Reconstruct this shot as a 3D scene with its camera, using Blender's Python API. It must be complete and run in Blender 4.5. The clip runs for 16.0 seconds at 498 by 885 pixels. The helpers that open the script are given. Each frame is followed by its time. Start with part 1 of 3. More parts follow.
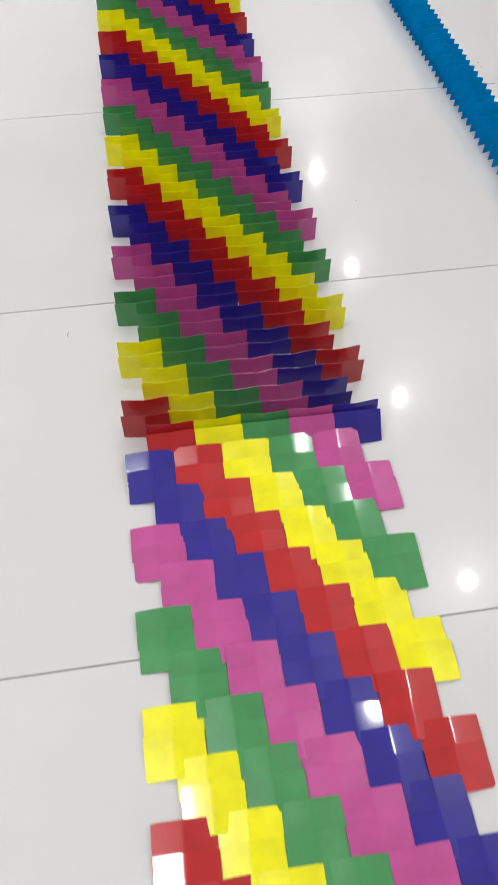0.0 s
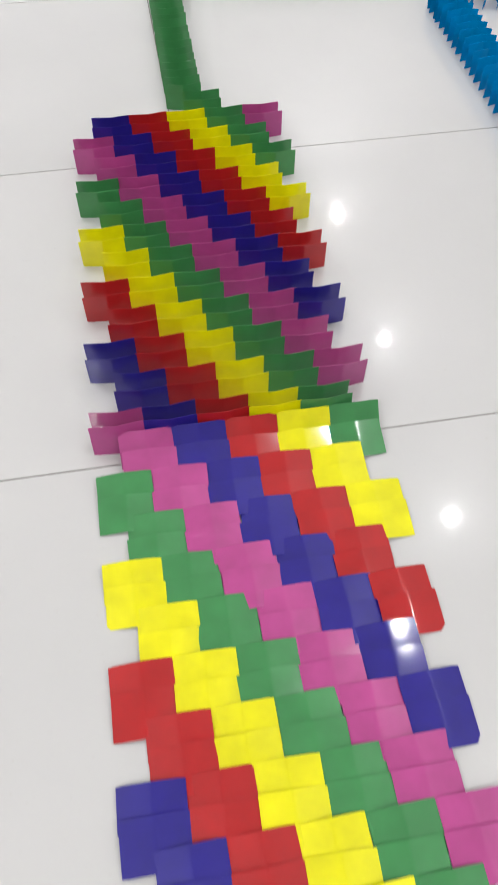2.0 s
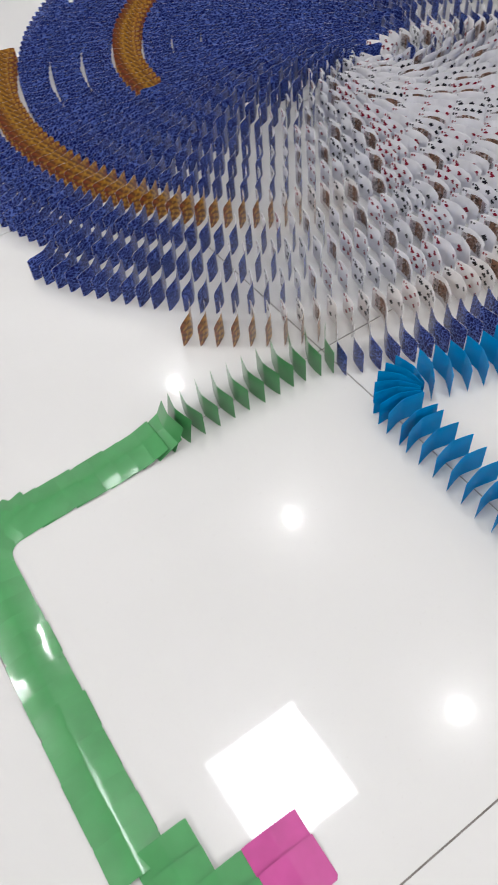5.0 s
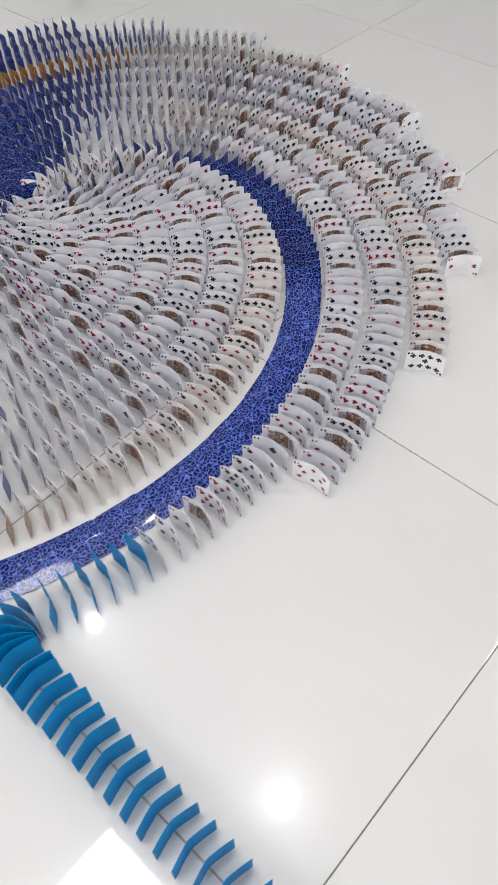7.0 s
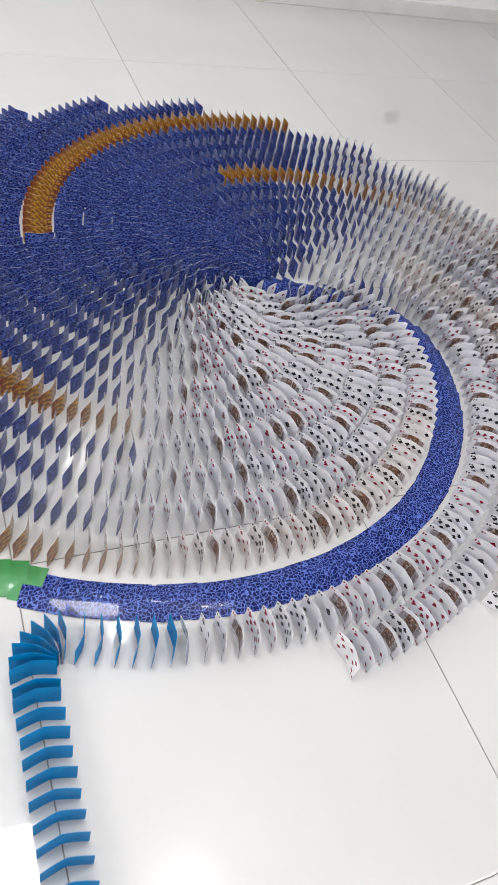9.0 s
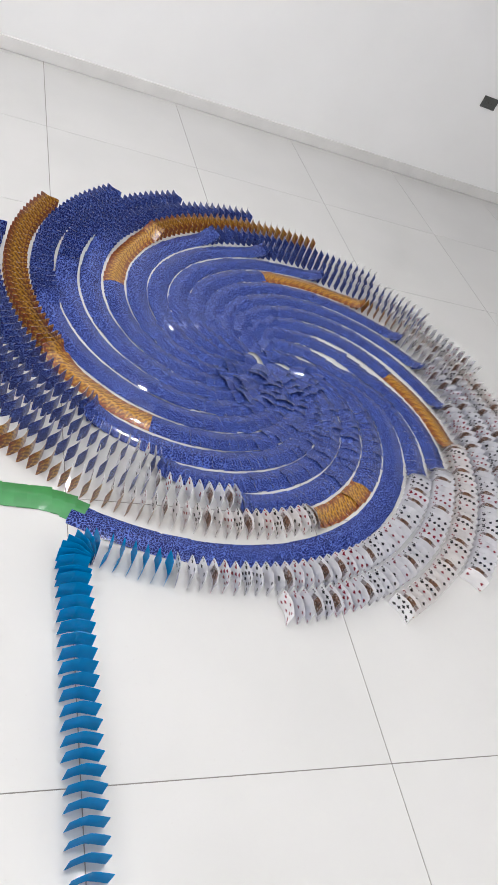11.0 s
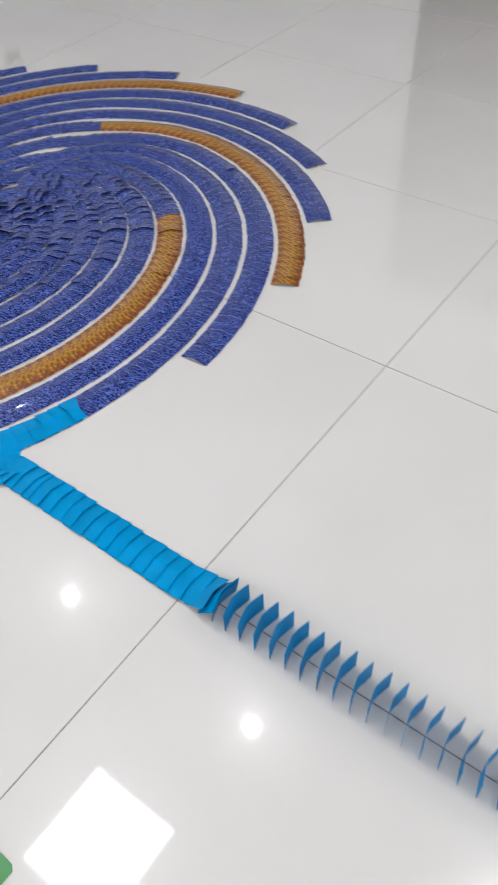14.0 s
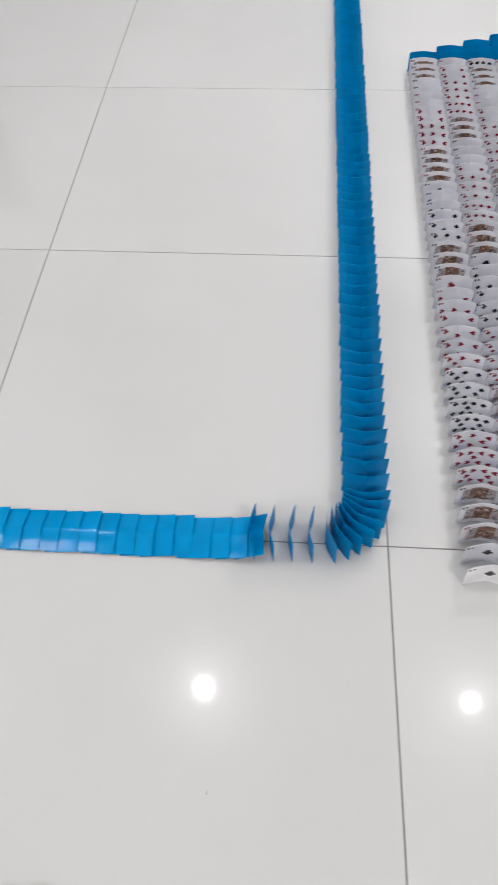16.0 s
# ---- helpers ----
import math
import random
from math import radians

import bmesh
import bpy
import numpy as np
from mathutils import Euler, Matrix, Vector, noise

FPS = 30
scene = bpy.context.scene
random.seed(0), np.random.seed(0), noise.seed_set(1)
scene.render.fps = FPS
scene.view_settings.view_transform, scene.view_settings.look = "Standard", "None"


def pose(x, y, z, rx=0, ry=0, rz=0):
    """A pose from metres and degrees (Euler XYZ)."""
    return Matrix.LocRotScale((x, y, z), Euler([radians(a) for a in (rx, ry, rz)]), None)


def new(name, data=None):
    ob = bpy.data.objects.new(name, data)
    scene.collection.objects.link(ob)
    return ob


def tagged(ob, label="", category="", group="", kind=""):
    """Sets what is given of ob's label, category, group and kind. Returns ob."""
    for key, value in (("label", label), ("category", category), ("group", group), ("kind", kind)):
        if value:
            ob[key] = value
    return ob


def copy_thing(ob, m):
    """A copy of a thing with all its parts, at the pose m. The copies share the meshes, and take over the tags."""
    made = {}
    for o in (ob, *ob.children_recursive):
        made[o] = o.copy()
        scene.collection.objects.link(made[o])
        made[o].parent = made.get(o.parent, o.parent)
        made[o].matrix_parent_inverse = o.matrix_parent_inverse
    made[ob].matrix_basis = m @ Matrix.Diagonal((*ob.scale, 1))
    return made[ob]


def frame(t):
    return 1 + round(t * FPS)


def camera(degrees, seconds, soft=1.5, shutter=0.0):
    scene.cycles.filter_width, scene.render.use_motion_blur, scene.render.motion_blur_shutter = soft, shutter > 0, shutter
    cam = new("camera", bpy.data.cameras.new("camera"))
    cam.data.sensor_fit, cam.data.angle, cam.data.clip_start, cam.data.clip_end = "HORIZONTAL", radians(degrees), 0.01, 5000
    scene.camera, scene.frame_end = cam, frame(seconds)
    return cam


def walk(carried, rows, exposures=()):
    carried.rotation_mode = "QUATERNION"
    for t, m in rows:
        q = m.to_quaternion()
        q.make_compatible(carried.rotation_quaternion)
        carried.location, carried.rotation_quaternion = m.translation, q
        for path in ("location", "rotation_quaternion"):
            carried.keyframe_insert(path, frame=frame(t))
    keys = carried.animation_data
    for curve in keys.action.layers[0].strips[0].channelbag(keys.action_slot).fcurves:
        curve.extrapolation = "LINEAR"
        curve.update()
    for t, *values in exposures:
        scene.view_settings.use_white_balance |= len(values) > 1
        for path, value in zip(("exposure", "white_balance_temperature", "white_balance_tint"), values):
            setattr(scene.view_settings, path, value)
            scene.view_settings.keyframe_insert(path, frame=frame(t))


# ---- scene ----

# ------------------------------------------------------------------ camera
cam = camera(37.34, 16.0, soft=1.05, shutter=0.2)
# seconds, x, y, z, yaw, pitch, roll about the line of sight
PATH = [
    (0.0, -0.9262, -2.8363, 1.0689, -8.97, -52.25, 0.36),
    (0.5, -0.9267, -2.5082, 1.0423, -8.89, -52.90, 0.04),
    (1.0, -0.9072, -2.1398, 1.0285, -8.82, -54.55, -0.21),
    (1.5, -0.9054, -1.8103, 0.9929, -9.32, -55.09, 0.12),
    (2.0, -0.8916, -1.4719, 0.9843, -9.91, -54.94, 0.34),
    (2.5, -0.9000, -1.1776, 1.0572, -9.49, -55.53, -0.38),
    (3.0, -0.8933, -0.8852, 1.0518, -9.94, -53.25, -0.68),
    (5.5, -0.5771, 0.0134, 1.1050, -36.94, -52.26, -7.95),
    (6.0, -0.4942, 0.0094, 1.1197, -44.44, -51.52, -7.01),
    (6.5, -0.3351, -0.0166, 1.1398, -47.77, -51.08, -4.40),
    (7.0, -0.0923, -0.0459, 1.1654, -47.02, -50.89, -1.11),
    (7.5, 0.0303, -0.0144, 1.1872, -45.11, -50.42, 2.89),
    (8.0, 0.0881, 0.0780, 1.2106, -40.68, -48.71, 7.72),
    (8.5, 0.0555, 0.0843, 1.2521, -35.42, -47.91, 12.14),
    (9.0, -0.0720, -0.0320, 1.3590, -32.46, -47.09, 16.90),
    (11.5, -0.4451, -0.6475, 1.6509, -32.28, -38.07, 29.93),
    (12.0, -0.4843, -0.6786, 1.6552, -32.77, -37.52, 31.00),
    (12.5, -0.4819, -0.6680, 1.6301, -33.41, -38.90, 27.71),
    (13.0, -0.4730, -0.5585, 1.5279, -35.38, -42.71, 17.09),
    (13.5, -0.5201, -0.4824, 1.3871, -40.13, -45.31, 4.09),
    (14.0, -0.5396, -0.6108, 1.2916, -51.04, -47.44, -3.50),
    (14.5, -0.5738, -0.8228, 1.1937, -60.26, -49.00, -6.58),
    (15.0, -0.6323, -1.0515, 1.1677, -70.02, -51.05, -5.61),
    (15.5, -0.6663, -1.2214, 1.1556, -77.73, -52.46, -4.20),
    (16.0, -0.6579, -1.4184, 1.1701, -84.70, -52.97, -2.12),
]
walk(cam, [(t, pose(x, y, z, 90 + p, 0, w) @ pose(0, 0, 0, 0, 0, r)) for t, x, y, z, w, p, r in PATH],
     exposures=[(0.0, 0.28), (1.5, 0.24), (3.0, 0.38), (5.5, 0.37), (7.0, 0.44), (9.0, 0.62), (11.5, 0.50), (12.5, 0.46), (13.5, 0.36), (14.5, 0.18), (15.3, 0.14), (16.0, 0.18)])

# ------------------------------------------------------------------ room sizes, world, lights
ROOM_W, ROOM_E, ROOM_S, ROOM_N, CEIL = -4.0, 3.87, -6.0, 4.05, 3.0
TILE = 0.8
SPOT_Y = [3.47, 2.02, 0.52, -0.98, -2.47]
# the row at -3.0 is unseen, added to raise the overall light
SPOT_AND_FILL_X = [0.72, -3.0]
# x, y, watts: first panel is real, the other three unseen, added as fill
PANELS_AND_FILL = [(-0.255, 0.80, 12.0), (-3.4, 2.2, 19.0), (-2.3, -2.9, 36.0), (2.9, -2.9, 42.0)]

world = bpy.data.worlds.new("world")
scene.world = world
world.use_nodes = True
world.node_tree.nodes["Background"].inputs[0].default_value = (0.9, 0.95, 1.0, 1)
world.node_tree.nodes["Background"].inputs[1].default_value = 0.3


def area_lamp(name, x, y, drop, size, watts, shape, colour):
    data = bpy.data.lights.new(name, "AREA")
    data.shape, data.size, data.energy, data.color = shape, size, watts, colour
    ob = new(name, data)
    ob.matrix_basis = pose(x, y, CEIL - drop)
    return ob


for sx in SPOT_AND_FILL_X:
    for sy in SPOT_Y:
        area_lamp("spot_light", sx, sy, 0.012, 0.045, 8.8, "DISK", (0.99, 0.98, 0.98))
for px, py, watts in PANELS_AND_FILL:
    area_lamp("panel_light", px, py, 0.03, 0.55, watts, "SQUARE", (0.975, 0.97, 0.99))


# ------------------------------------------------------------------ materials
class Mat:
    """A small helper round a Principled material."""

    def __init__(self, name, colour=(0.8, 0.8, 0.8), rough=0.5, coat=0.0, spec=0.5, metal=0.0):
        self.m = bpy.data.materials.new(name)
        self.m.use_nodes = True
        self.t = self.m.node_tree
        self.b = self.t.nodes["Principled BSDF"]
        self.b.inputs["Base Color"].default_value = (*colour, 1)
        self.b.inputs["Roughness"].default_value = rough
        self.b.inputs["Metallic"].default_value = metal
        self.b.inputs["Specular IOR Level"].default_value = spec
        self.b.inputs["Coat Weight"].default_value = coat
        self.b.inputs["Coat Roughness"].default_value = 0.06

    def node(self, kind, **values):
        n = self.t.nodes.new(kind)
        for k, v in values.items():
            if k in n.inputs:
                n.inputs[k].default_value = v
        return n

    def link(self, a, b):
        self.t.links.new(a, b)

    def coords(self, scale=(1, 1, 1), shifted=True):
        tc = self.node("ShaderNodeTexCoord")
        mp = self.node("ShaderNodeMapping")
        mp.inputs["Scale"].default_value = scale
        self.link(tc.outputs["Object"], mp.inputs["Vector"])
        if shifted:
            info = self.node("ShaderNodeObjectInfo")
            mul = self.node("ShaderNodeVectorMath")
            mul.operation = "MULTIPLY"
            mul.inputs[1].default_value = (7.3, 0.0, 3.1)
            self.link(info.outputs["Random"], mul.inputs[0])
            self.link(mul.outputs[0], mp.inputs["Location"])
        return mp.outputs["Vector"]

    def ramp(self, fac, stops):
        r = self.node("ShaderNodeValToRGB")
        e = r.color_ramp.elements
        while len(e) < len(stops):
            e.new(0.5)
        for el, (p, c) in zip(e, stops):
            el.position, el.color = p, (*c, 1)
        self.link(fac, r.inputs[0])
        return r.outputs[0]

    def mix(self, fac, a, b):
        n = self.node("ShaderNodeMix")
        n.data_type = "RGBA"
        for sock, v in ((n.inputs[0], fac), (n.inputs[6], a), (n.inputs[7], b)):
            if isinstance(v, (int, float)):
                sock.default_value = v
            elif isinstance(v, tuple):
                sock.default_value = (*v, 1)
            else:
                self.link(v, sock)
        return n.outputs[2]

    def base(self, out):
        self.link(out, self.b.inputs["Base Color"])

    def bump(self, height, strength=0.1, distance=0.001):
        n = self.node("ShaderNodeBump", Strength=strength, Distance=distance)
        self.link(height, n.inputs["Height"])
        self.link(n.outputs[0], self.b.inputs["Normal"])


def plain_card(name, colour, rough=0.32, spec=0.3, coat=0.6):
    """Glossy single-colour plastic card with a faint unevenness in tone and surface."""
    k = Mat(name, colour, rough, coat=coat, spec=spec)
    k.b.inputs["Coat Roughness"].default_value = 0.085
    n = k.node("ShaderNodeTexNoise", Scale=18.0, Detail=3.0)
    k.link(k.coords(), n.inputs["Vector"])
    dark = tuple(c * 0.86 for c in colour)
    light = tuple(min(1, c * 1.08) for c in colour)
    k.base(k.ramp(n.outputs["Fac"], [(0.3, dark), (0.7, light)]))
    w = k.node("ShaderNodeTexNoise", Scale=22.0, Detail=1.0)
    k.link(k.coords(), w.inputs["Vector"])
    k.bump(w.outputs["Fac"], 0.02, 0.001)
    return k.m


def crackle_back(name, ground, line, cell=105.0, width=0.085, rough=0.28, coat=0.22):
    """A printed card back: a network of thin pale lines on a coloured ground."""
    k = Mat(name, ground, rough, coat=coat, spec=0.12)
    v = k.node("ShaderNodeTexVoronoi", Scale=cell)
    v.feature = "DISTANCE_TO_EDGE"
    uv = k.coords((1, 0.0, 1))
    wob = k.node("ShaderNodeTexNoise", Scale=60.0, Detail=1.0)
    k.link(uv, wob.inputs["Vector"])
    warped = k.node("ShaderNodeVectorMath")
    warped.operation = "MULTIPLY_ADD"
    warped.inputs[1].default_value = (0.012, 0.0, 0.012)
    k.link(wob.outputs["Color"], warped.inputs[0])
    k.link(uv, warped.inputs[2])
    k.link(warped.outputs[0], v.inputs["Vector"])
    n = k.node("ShaderNodeTexNoise", Scale=30.0, Detail=2.0)
    k.link(uv, n.inputs["Vector"])
    tone = k.ramp(n.outputs["Fac"], [(0.3, tuple(c * 0.8 for c in ground)), (0.7, tuple(min(1, c * 1.2) for c in ground))])
    lines = k.ramp(v.outputs["Distance"], [(width * 0.6, (1, 1, 1)), (width, (0, 0, 0))])
    k.base(k.mix(lines, tone, line))
    return k.m


def gold_back():
    """Gold and brown printed back with a braided pattern and redder ends."""
    k = Mat("gold_card_back", (0.45, 0.22, 0.03), 0.3, coat=0.3)
    uv = k.coords((1, 1, 1), shifted=False)
    sep = k.node("ShaderNodeSeparateXYZ")
    k.link(uv, sep.inputs[0])
    ab = k.node("ShaderNodeMath")
    ab.operation = "ABSOLUTE"
    k.link(sep.outputs["X"], ab.inputs[0])
    sc = k.node("ShaderNodeMath")
    sc.operation = "MULTIPLY"
    sc.inputs[1].default_value = 23.0
    k.link(ab.outputs[0], sc.inputs[0])
    ground = k.ramp(sc.outputs[0], [(0.2, (0.38, 0.18, 0.012)), (0.5, (0.26, 0.09, 0.008)), (0.85, (0.19, 0.028, 0.010))])
    w = k.node("ShaderNodeTexWave", Scale=38.0, Distortion=2.5, Detail=1.0)
    w.bands_direction = "DIAGONAL"
    k.link(uv, w.inputs["Vector"])
    v = k.node("ShaderNodeTexVoronoi", Scale=90.0)
    k.link(uv, v.inputs["Vector"])
    spots = k.ramp(v.outputs["Distance"], [(0.25, (0.7, 0.7, 0.7)), (0.5, (0, 0, 0))])
    c1 = k.mix(k.ramp(w.outputs["Fac"], [(0.35, (0.0, 0.0, 0.0)), (0.7, (0.8, 0.8, 0.8))]), ground, (0.10, 0.03, 0.008))
    k.base(k.mix(spots, c1, (0.56, 0.30, 0.03)))
    return k.m


M_FACE = plain_card("card_face_white", (0.88, 0.87, 0.885), 0.5, 0.25, 0.05)
M_EDGE = plain_card("card_edge_white", (0.75, 0.75, 0.75), 0.5)
M_BLUE = crackle_back("blue_card_back", (0.0015, 0.0045, 0.078), (0.09, 0.15, 0.49), 130.0, 0.085, coat=0.4)
M_PALE = crackle_back("pale_blue_card_back", (0.52, 0.62, 0.80), (0.06, 0.13, 0.45), 85.0, 0.22)
M_GOLD = gold_back()
M_RED_INK = plain_card("red_print", (0.30, 0.008, 0.03), 0.4)
M_BLACK_INK = plain_card("black_print", (0.015, 0.015, 0.02), 0.4)


def court_print(name, tone):
    """The dense many-coloured print of a picture card, seen from far as brownish mottling."""
    k = Mat(name, tone, 0.45)
    uv = k.coords((1, 0, 1))
    v = k.node("ShaderNodeTexVoronoi", Scale=210.0)
    k.link(uv, v.inputs["Vector"])
    sep = k.node("ShaderNodeSeparateColor")
    k.link(v.outputs["Color"], sep.inputs[0])
    k.base(k.ramp(sep.outputs[0], [(0.0, tuple(c * 0.2 for c in tone)), (0.3, tuple(c * 0.6 for c in tone)), (0.55, tone), (0.8, (tone[0] * 0.8, tone[1] * 0.7, tone[2] * 0.75)), (1.0, (0.62, 0.57, 0.53))]))
    return k.m


M_COURT = court_print("court_print", (0.30, 0.16, 0.10))
M_COURT_PALE = court_print("court_side_print", (0.52, 0.46, 0.45))
M_SKY = plain_card("sky_blue_card", (0.0, 0.24, 0.54), spec=0.0, coat=0.28)
M_GREEN = plain_card("green_card", (0.05, 0.24, 0.075))
RAINBOW = [plain_card("navy_card", (0.020, 0.013, 0.23)), plain_card("red_card", (0.42, 0.012, 0.014)),
           plain_card("yellow_card", (0.78, 0.74, 0.0)), M_GREEN, plain_card("pink_card", (0.45, 0.065, 0.25))]
RAINBOW_NAMES = ["navy", "red", "yellow", "green", "pink"]


def tile_material():
    k = Mat("polished_tile", (0.60, 0.59, 0.58), 0.20, spec=0.15, coat=1.0)
    k.b.inputs["Coat IOR"].default_value = 1.55
    uv = k.coords((1, 1, 1))
    n = k.node("ShaderNodeTexNoise", Scale=1.6, Detail=5.0, Roughness=0.55)
    k.link(uv, n.inputs["Vector"])
    big = k.ramp(n.outputs["Fac"], [(0.3, (0.555, 0.552, 0.542)), (0.7, (0.595, 0.590, 0.580))])
    s = k.node("ShaderNodeTexNoise", Scale=140.0, Detail=2.0)
    k.link(uv, s.inputs["Vector"])
    specks = k.ramp(s.outputs["Fac"], [(0.68, (0, 0, 0)), (0.78, (0.25, 0.25, 0.25))])
    k.base(k.mix(specks, big, (0.50, 0.48, 0.45)))
    r = k.node("ShaderNodeTexNoise", Scale=5.0, Detail=4.0)
    k.link(uv, r.inputs["Vector"])
    k.link(k.ramp(r.outputs["Fac"], [(0.35, (0.032, 0.032, 0.032)), (0.75, (0.048, 0.048, 0.048))]), k.b.inputs["Coat Roughness"])
    return k.m


def rough_material(name, colour, rough, scale=6.0, vary=0.06, bump=0.1):
    k = Mat(name, colour, rough)
    uv = k.coords((1, 1, 1), shifted=False)
    n = k.node("ShaderNodeTexNoise", Scale=scale, Detail=5.0)
    k.link(uv, n.inputs["Vector"])
    k.base(k.ramp(n.outputs["Fac"], [(0.3, tuple(c * (1 - vary) for c in colour)), (0.7, tuple(min(1, c * (1 + vary)) for c in colour))]))
    f = k.node("ShaderNodeTexNoise", Scale=scale * 40, Detail=2.0)
    k.link(uv, f.inputs["Vector"])
    k.bump(f.outputs["Fac"], bump, 0.0008)
    return k.m


def glow_material(name, colour, strength):
    k = Mat(name, (0.9, 0.9, 0.9), 0.4)
    k.b.inputs["Emission Color"].default_value = (*colour, 1)
    k.b.inputs["Emission Strength"].default_value = strength
    return k.m


M_TILE = tile_material()
M_GROUT = rough_material("grey_grout", (0.19, 0.175, 0.16), 0.9, 30.0, 0.2)
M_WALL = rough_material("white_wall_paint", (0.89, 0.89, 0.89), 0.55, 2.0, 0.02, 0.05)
# invented tone for the two unseen walls, sets how much light they bounce
M_WALL_UNSEEN = rough_material("unseen_wall_beige", (0.66, 0.64, 0.62), 0.6, 2.0, 0.03, 0.05)
M_CEIL = rough_material("white_ceiling_paint", (0.82, 0.82, 0.81), 0.8, 2.0, 0.02, 0.05)
M_SKIRT = rough_material("pale_stone_skirting", (0.72, 0.71, 0.70), 0.25, 5.0, 0.06, 0.03)
M_PLATE = rough_material("dark_grey_plastic", (0.075, 0.078, 0.074), 0.4, 20.0, 0.1, 0.02)
M_SLOT = rough_material("black_plastic", (0.01, 0.01, 0.01), 0.6, 20.0, 0.1, 0.02)
M_RIM = rough_material("white_metal_rim", (0.8, 0.8, 0.8), 0.35, 10.0, 0.02, 0.02)
M_DOOR = rough_material("grey_brown_door_paint", (0.19, 0.165, 0.14), 0.4, 6.0, 0.08, 0.05)
M_DOOR_DARK = rough_material("brown_frame_paint", (0.13, 0.11, 0.09), 0.4, 6.0, 0.08, 0.05)


def spot_material():
    """Frosted lamp glass, hottest in the middle."""
    k = Mat("spot_glass", (0.9, 0.9, 0.9), 0.4)
    g = k.node("ShaderNodeTexGradient")
    g.gradient_type = "QUADRATIC_SPHERE"
    k.link(k.coords((20, 20, 20), shifted=False), g.inputs["Vector"])
    m = k.node("ShaderNodeMath")
    m.operation = "MULTIPLY"
    m.inputs[1].default_value = 8.0
    k.link(g.outputs["Fac"], m.inputs[0])
    k.b.inputs["Emission Color"].default_value = (1.0, 0.97, 0.92, 1)
    k.link(m.outputs[0], k.b.inputs["Emission Strength"])
    return k.m


M_SPOT = spot_material()
M_PANEL = glow_material("panel_diffuser", (0.93, 0.95, 1.0), 4.0)


# ------------------------------------------------------------------ mesh helpers
def to_mesh(name, bm, materials, smooth=False):
    me = bpy.data.meshes.new(name)
    bm.to_mesh(me)
    bm.free()
    for m in materials:
        me.materials.append(m)
    if smooth:
        for p in me.polygons:
            p.use_smooth = True
    return me


def add_box(bm, x0, x1, y0, y1, z0, z1, bevel=0.0, mat=0):
    r = bmesh.ops.create_cube(bm, size=1.0, matrix=Matrix.Translation(((x0 + x1) / 2, (y0 + y1) / 2, (z0 + z1) / 2)) @ Matrix.Diagonal((x1 - x0, y1 - y0, z1 - z0, 1)))
    fs = {f for v in r["verts"] for f in v.link_faces}
    for f in fs:
        f.material_index = mat
    if bevel:
        bmesh.ops.bevel(bm, geom=list({e for f in fs for e in f.edges}), offset=bevel, segments=2, affect="EDGES", profile=0.5)
    return bm


def part(name, bm, material, parent, label=""):
    mats = material if isinstance(material, list) else [material]
    ob = new(name, to_mesh(name, bm, mats))
    ob.parent = parent
    return tagged(ob, label)


def box_part(name, dims, material, parent=None, bevel=0.0, label=""):
    return part(name, add_box(bmesh.new(), *dims, bevel=bevel), material, parent, label)


# ------------------------------------------------------------------ floor, walls, ceiling
GI0, GI1 = math.floor(ROOM_W / TILE), math.ceil(ROOM_E / TILE)
GJ0, GJ1 = math.floor(ROOM_S / TILE), math.ceil(ROOM_N / TILE)
floor = new("floor", to_mesh("floor", add_box(bmesh.new(), GI0 * TILE, GI1 * TILE, GJ0 * TILE, GJ1 * TILE, -0.12, -0.0015), [M_GROUT]))
tagged(floor, "white polished porcelain floor tiles with dark thin joints", "floor", kind="structure")


def wall(name, dims, label, paint=M_WALL):
    ob = new(name, to_mesh(name, add_box(bmesh.new(), *dims), [paint]))
    return tagged(ob, label, "wall", kind="structure")


wall("wall_north", (ROOM_W - 0.2, ROOM_E + 0.2, ROOM_N, ROOM_N + 0.2, -0.001, CEIL), "plain white painted wall above a stone skirting")
DOOR_S, DOOR_N, DOOR_H = 0.55, 1.47, 2.08
bm = add_box(bmesh.new(), ROOM_E, ROOM_E + 0.2, ROOM_S, DOOR_S, -0.001, CEIL)
add_box(bm, ROOM_E, ROOM_E + 0.2, DOOR_N, ROOM_N, -0.001, CEIL)
add_box(bm, ROOM_E, ROOM_E + 0.2, DOOR_S, DOOR_N, DOOR_H, CEIL)
tagged(new("wall_east", to_mesh("wall_east", bm, [M_WALL])), "plain white painted wall with one doorway", "wall", kind="structure")
door = tagged(new("door_1"), "closed grey-brown wooden door in a darker frame", "door", kind="structure")
door.matrix_basis = pose(ROOM_E, 0, 0)
for y0, y1 in ((DOOR_S + 0.001, DOOR_S + 0.06), (DOOR_N - 0.06, DOOR_N - 0.001)):
    box_part("jamb", (-0.015, 0.12, y0, y1, 0.001, DOOR_H - 0.062), M_DOOR_DARK, door, 0.003)
box_part("lintel", (-0.015, 0.12, DOOR_S + 0.001, DOOR_N - 0.001, DOOR_H - 0.06, DOOR_H - 0.001), M_DOOR_DARK, door, 0.003)
box_part("leaf", (0.03, 0.07, DOOR_S + 0.063, DOOR_N - 0.063, 0.005, DOOR_H - 0.064), M_DOOR, door, 0.002)
for z0, z1 in ((0.15, 0.85), (1.05, 1.90)):
    box_part("panel", (0.022, 0.029, DOOR_S + 0.18, DOOR_N - 0.18, z0, z1), M_DOOR, door, 0.004)
box_part("door_handle", (-0.02, 0.029, DOOR_S + 0.10, DOOR_S + 0.125, 0.99, 1.01), M_PLATE, door, 0.004)
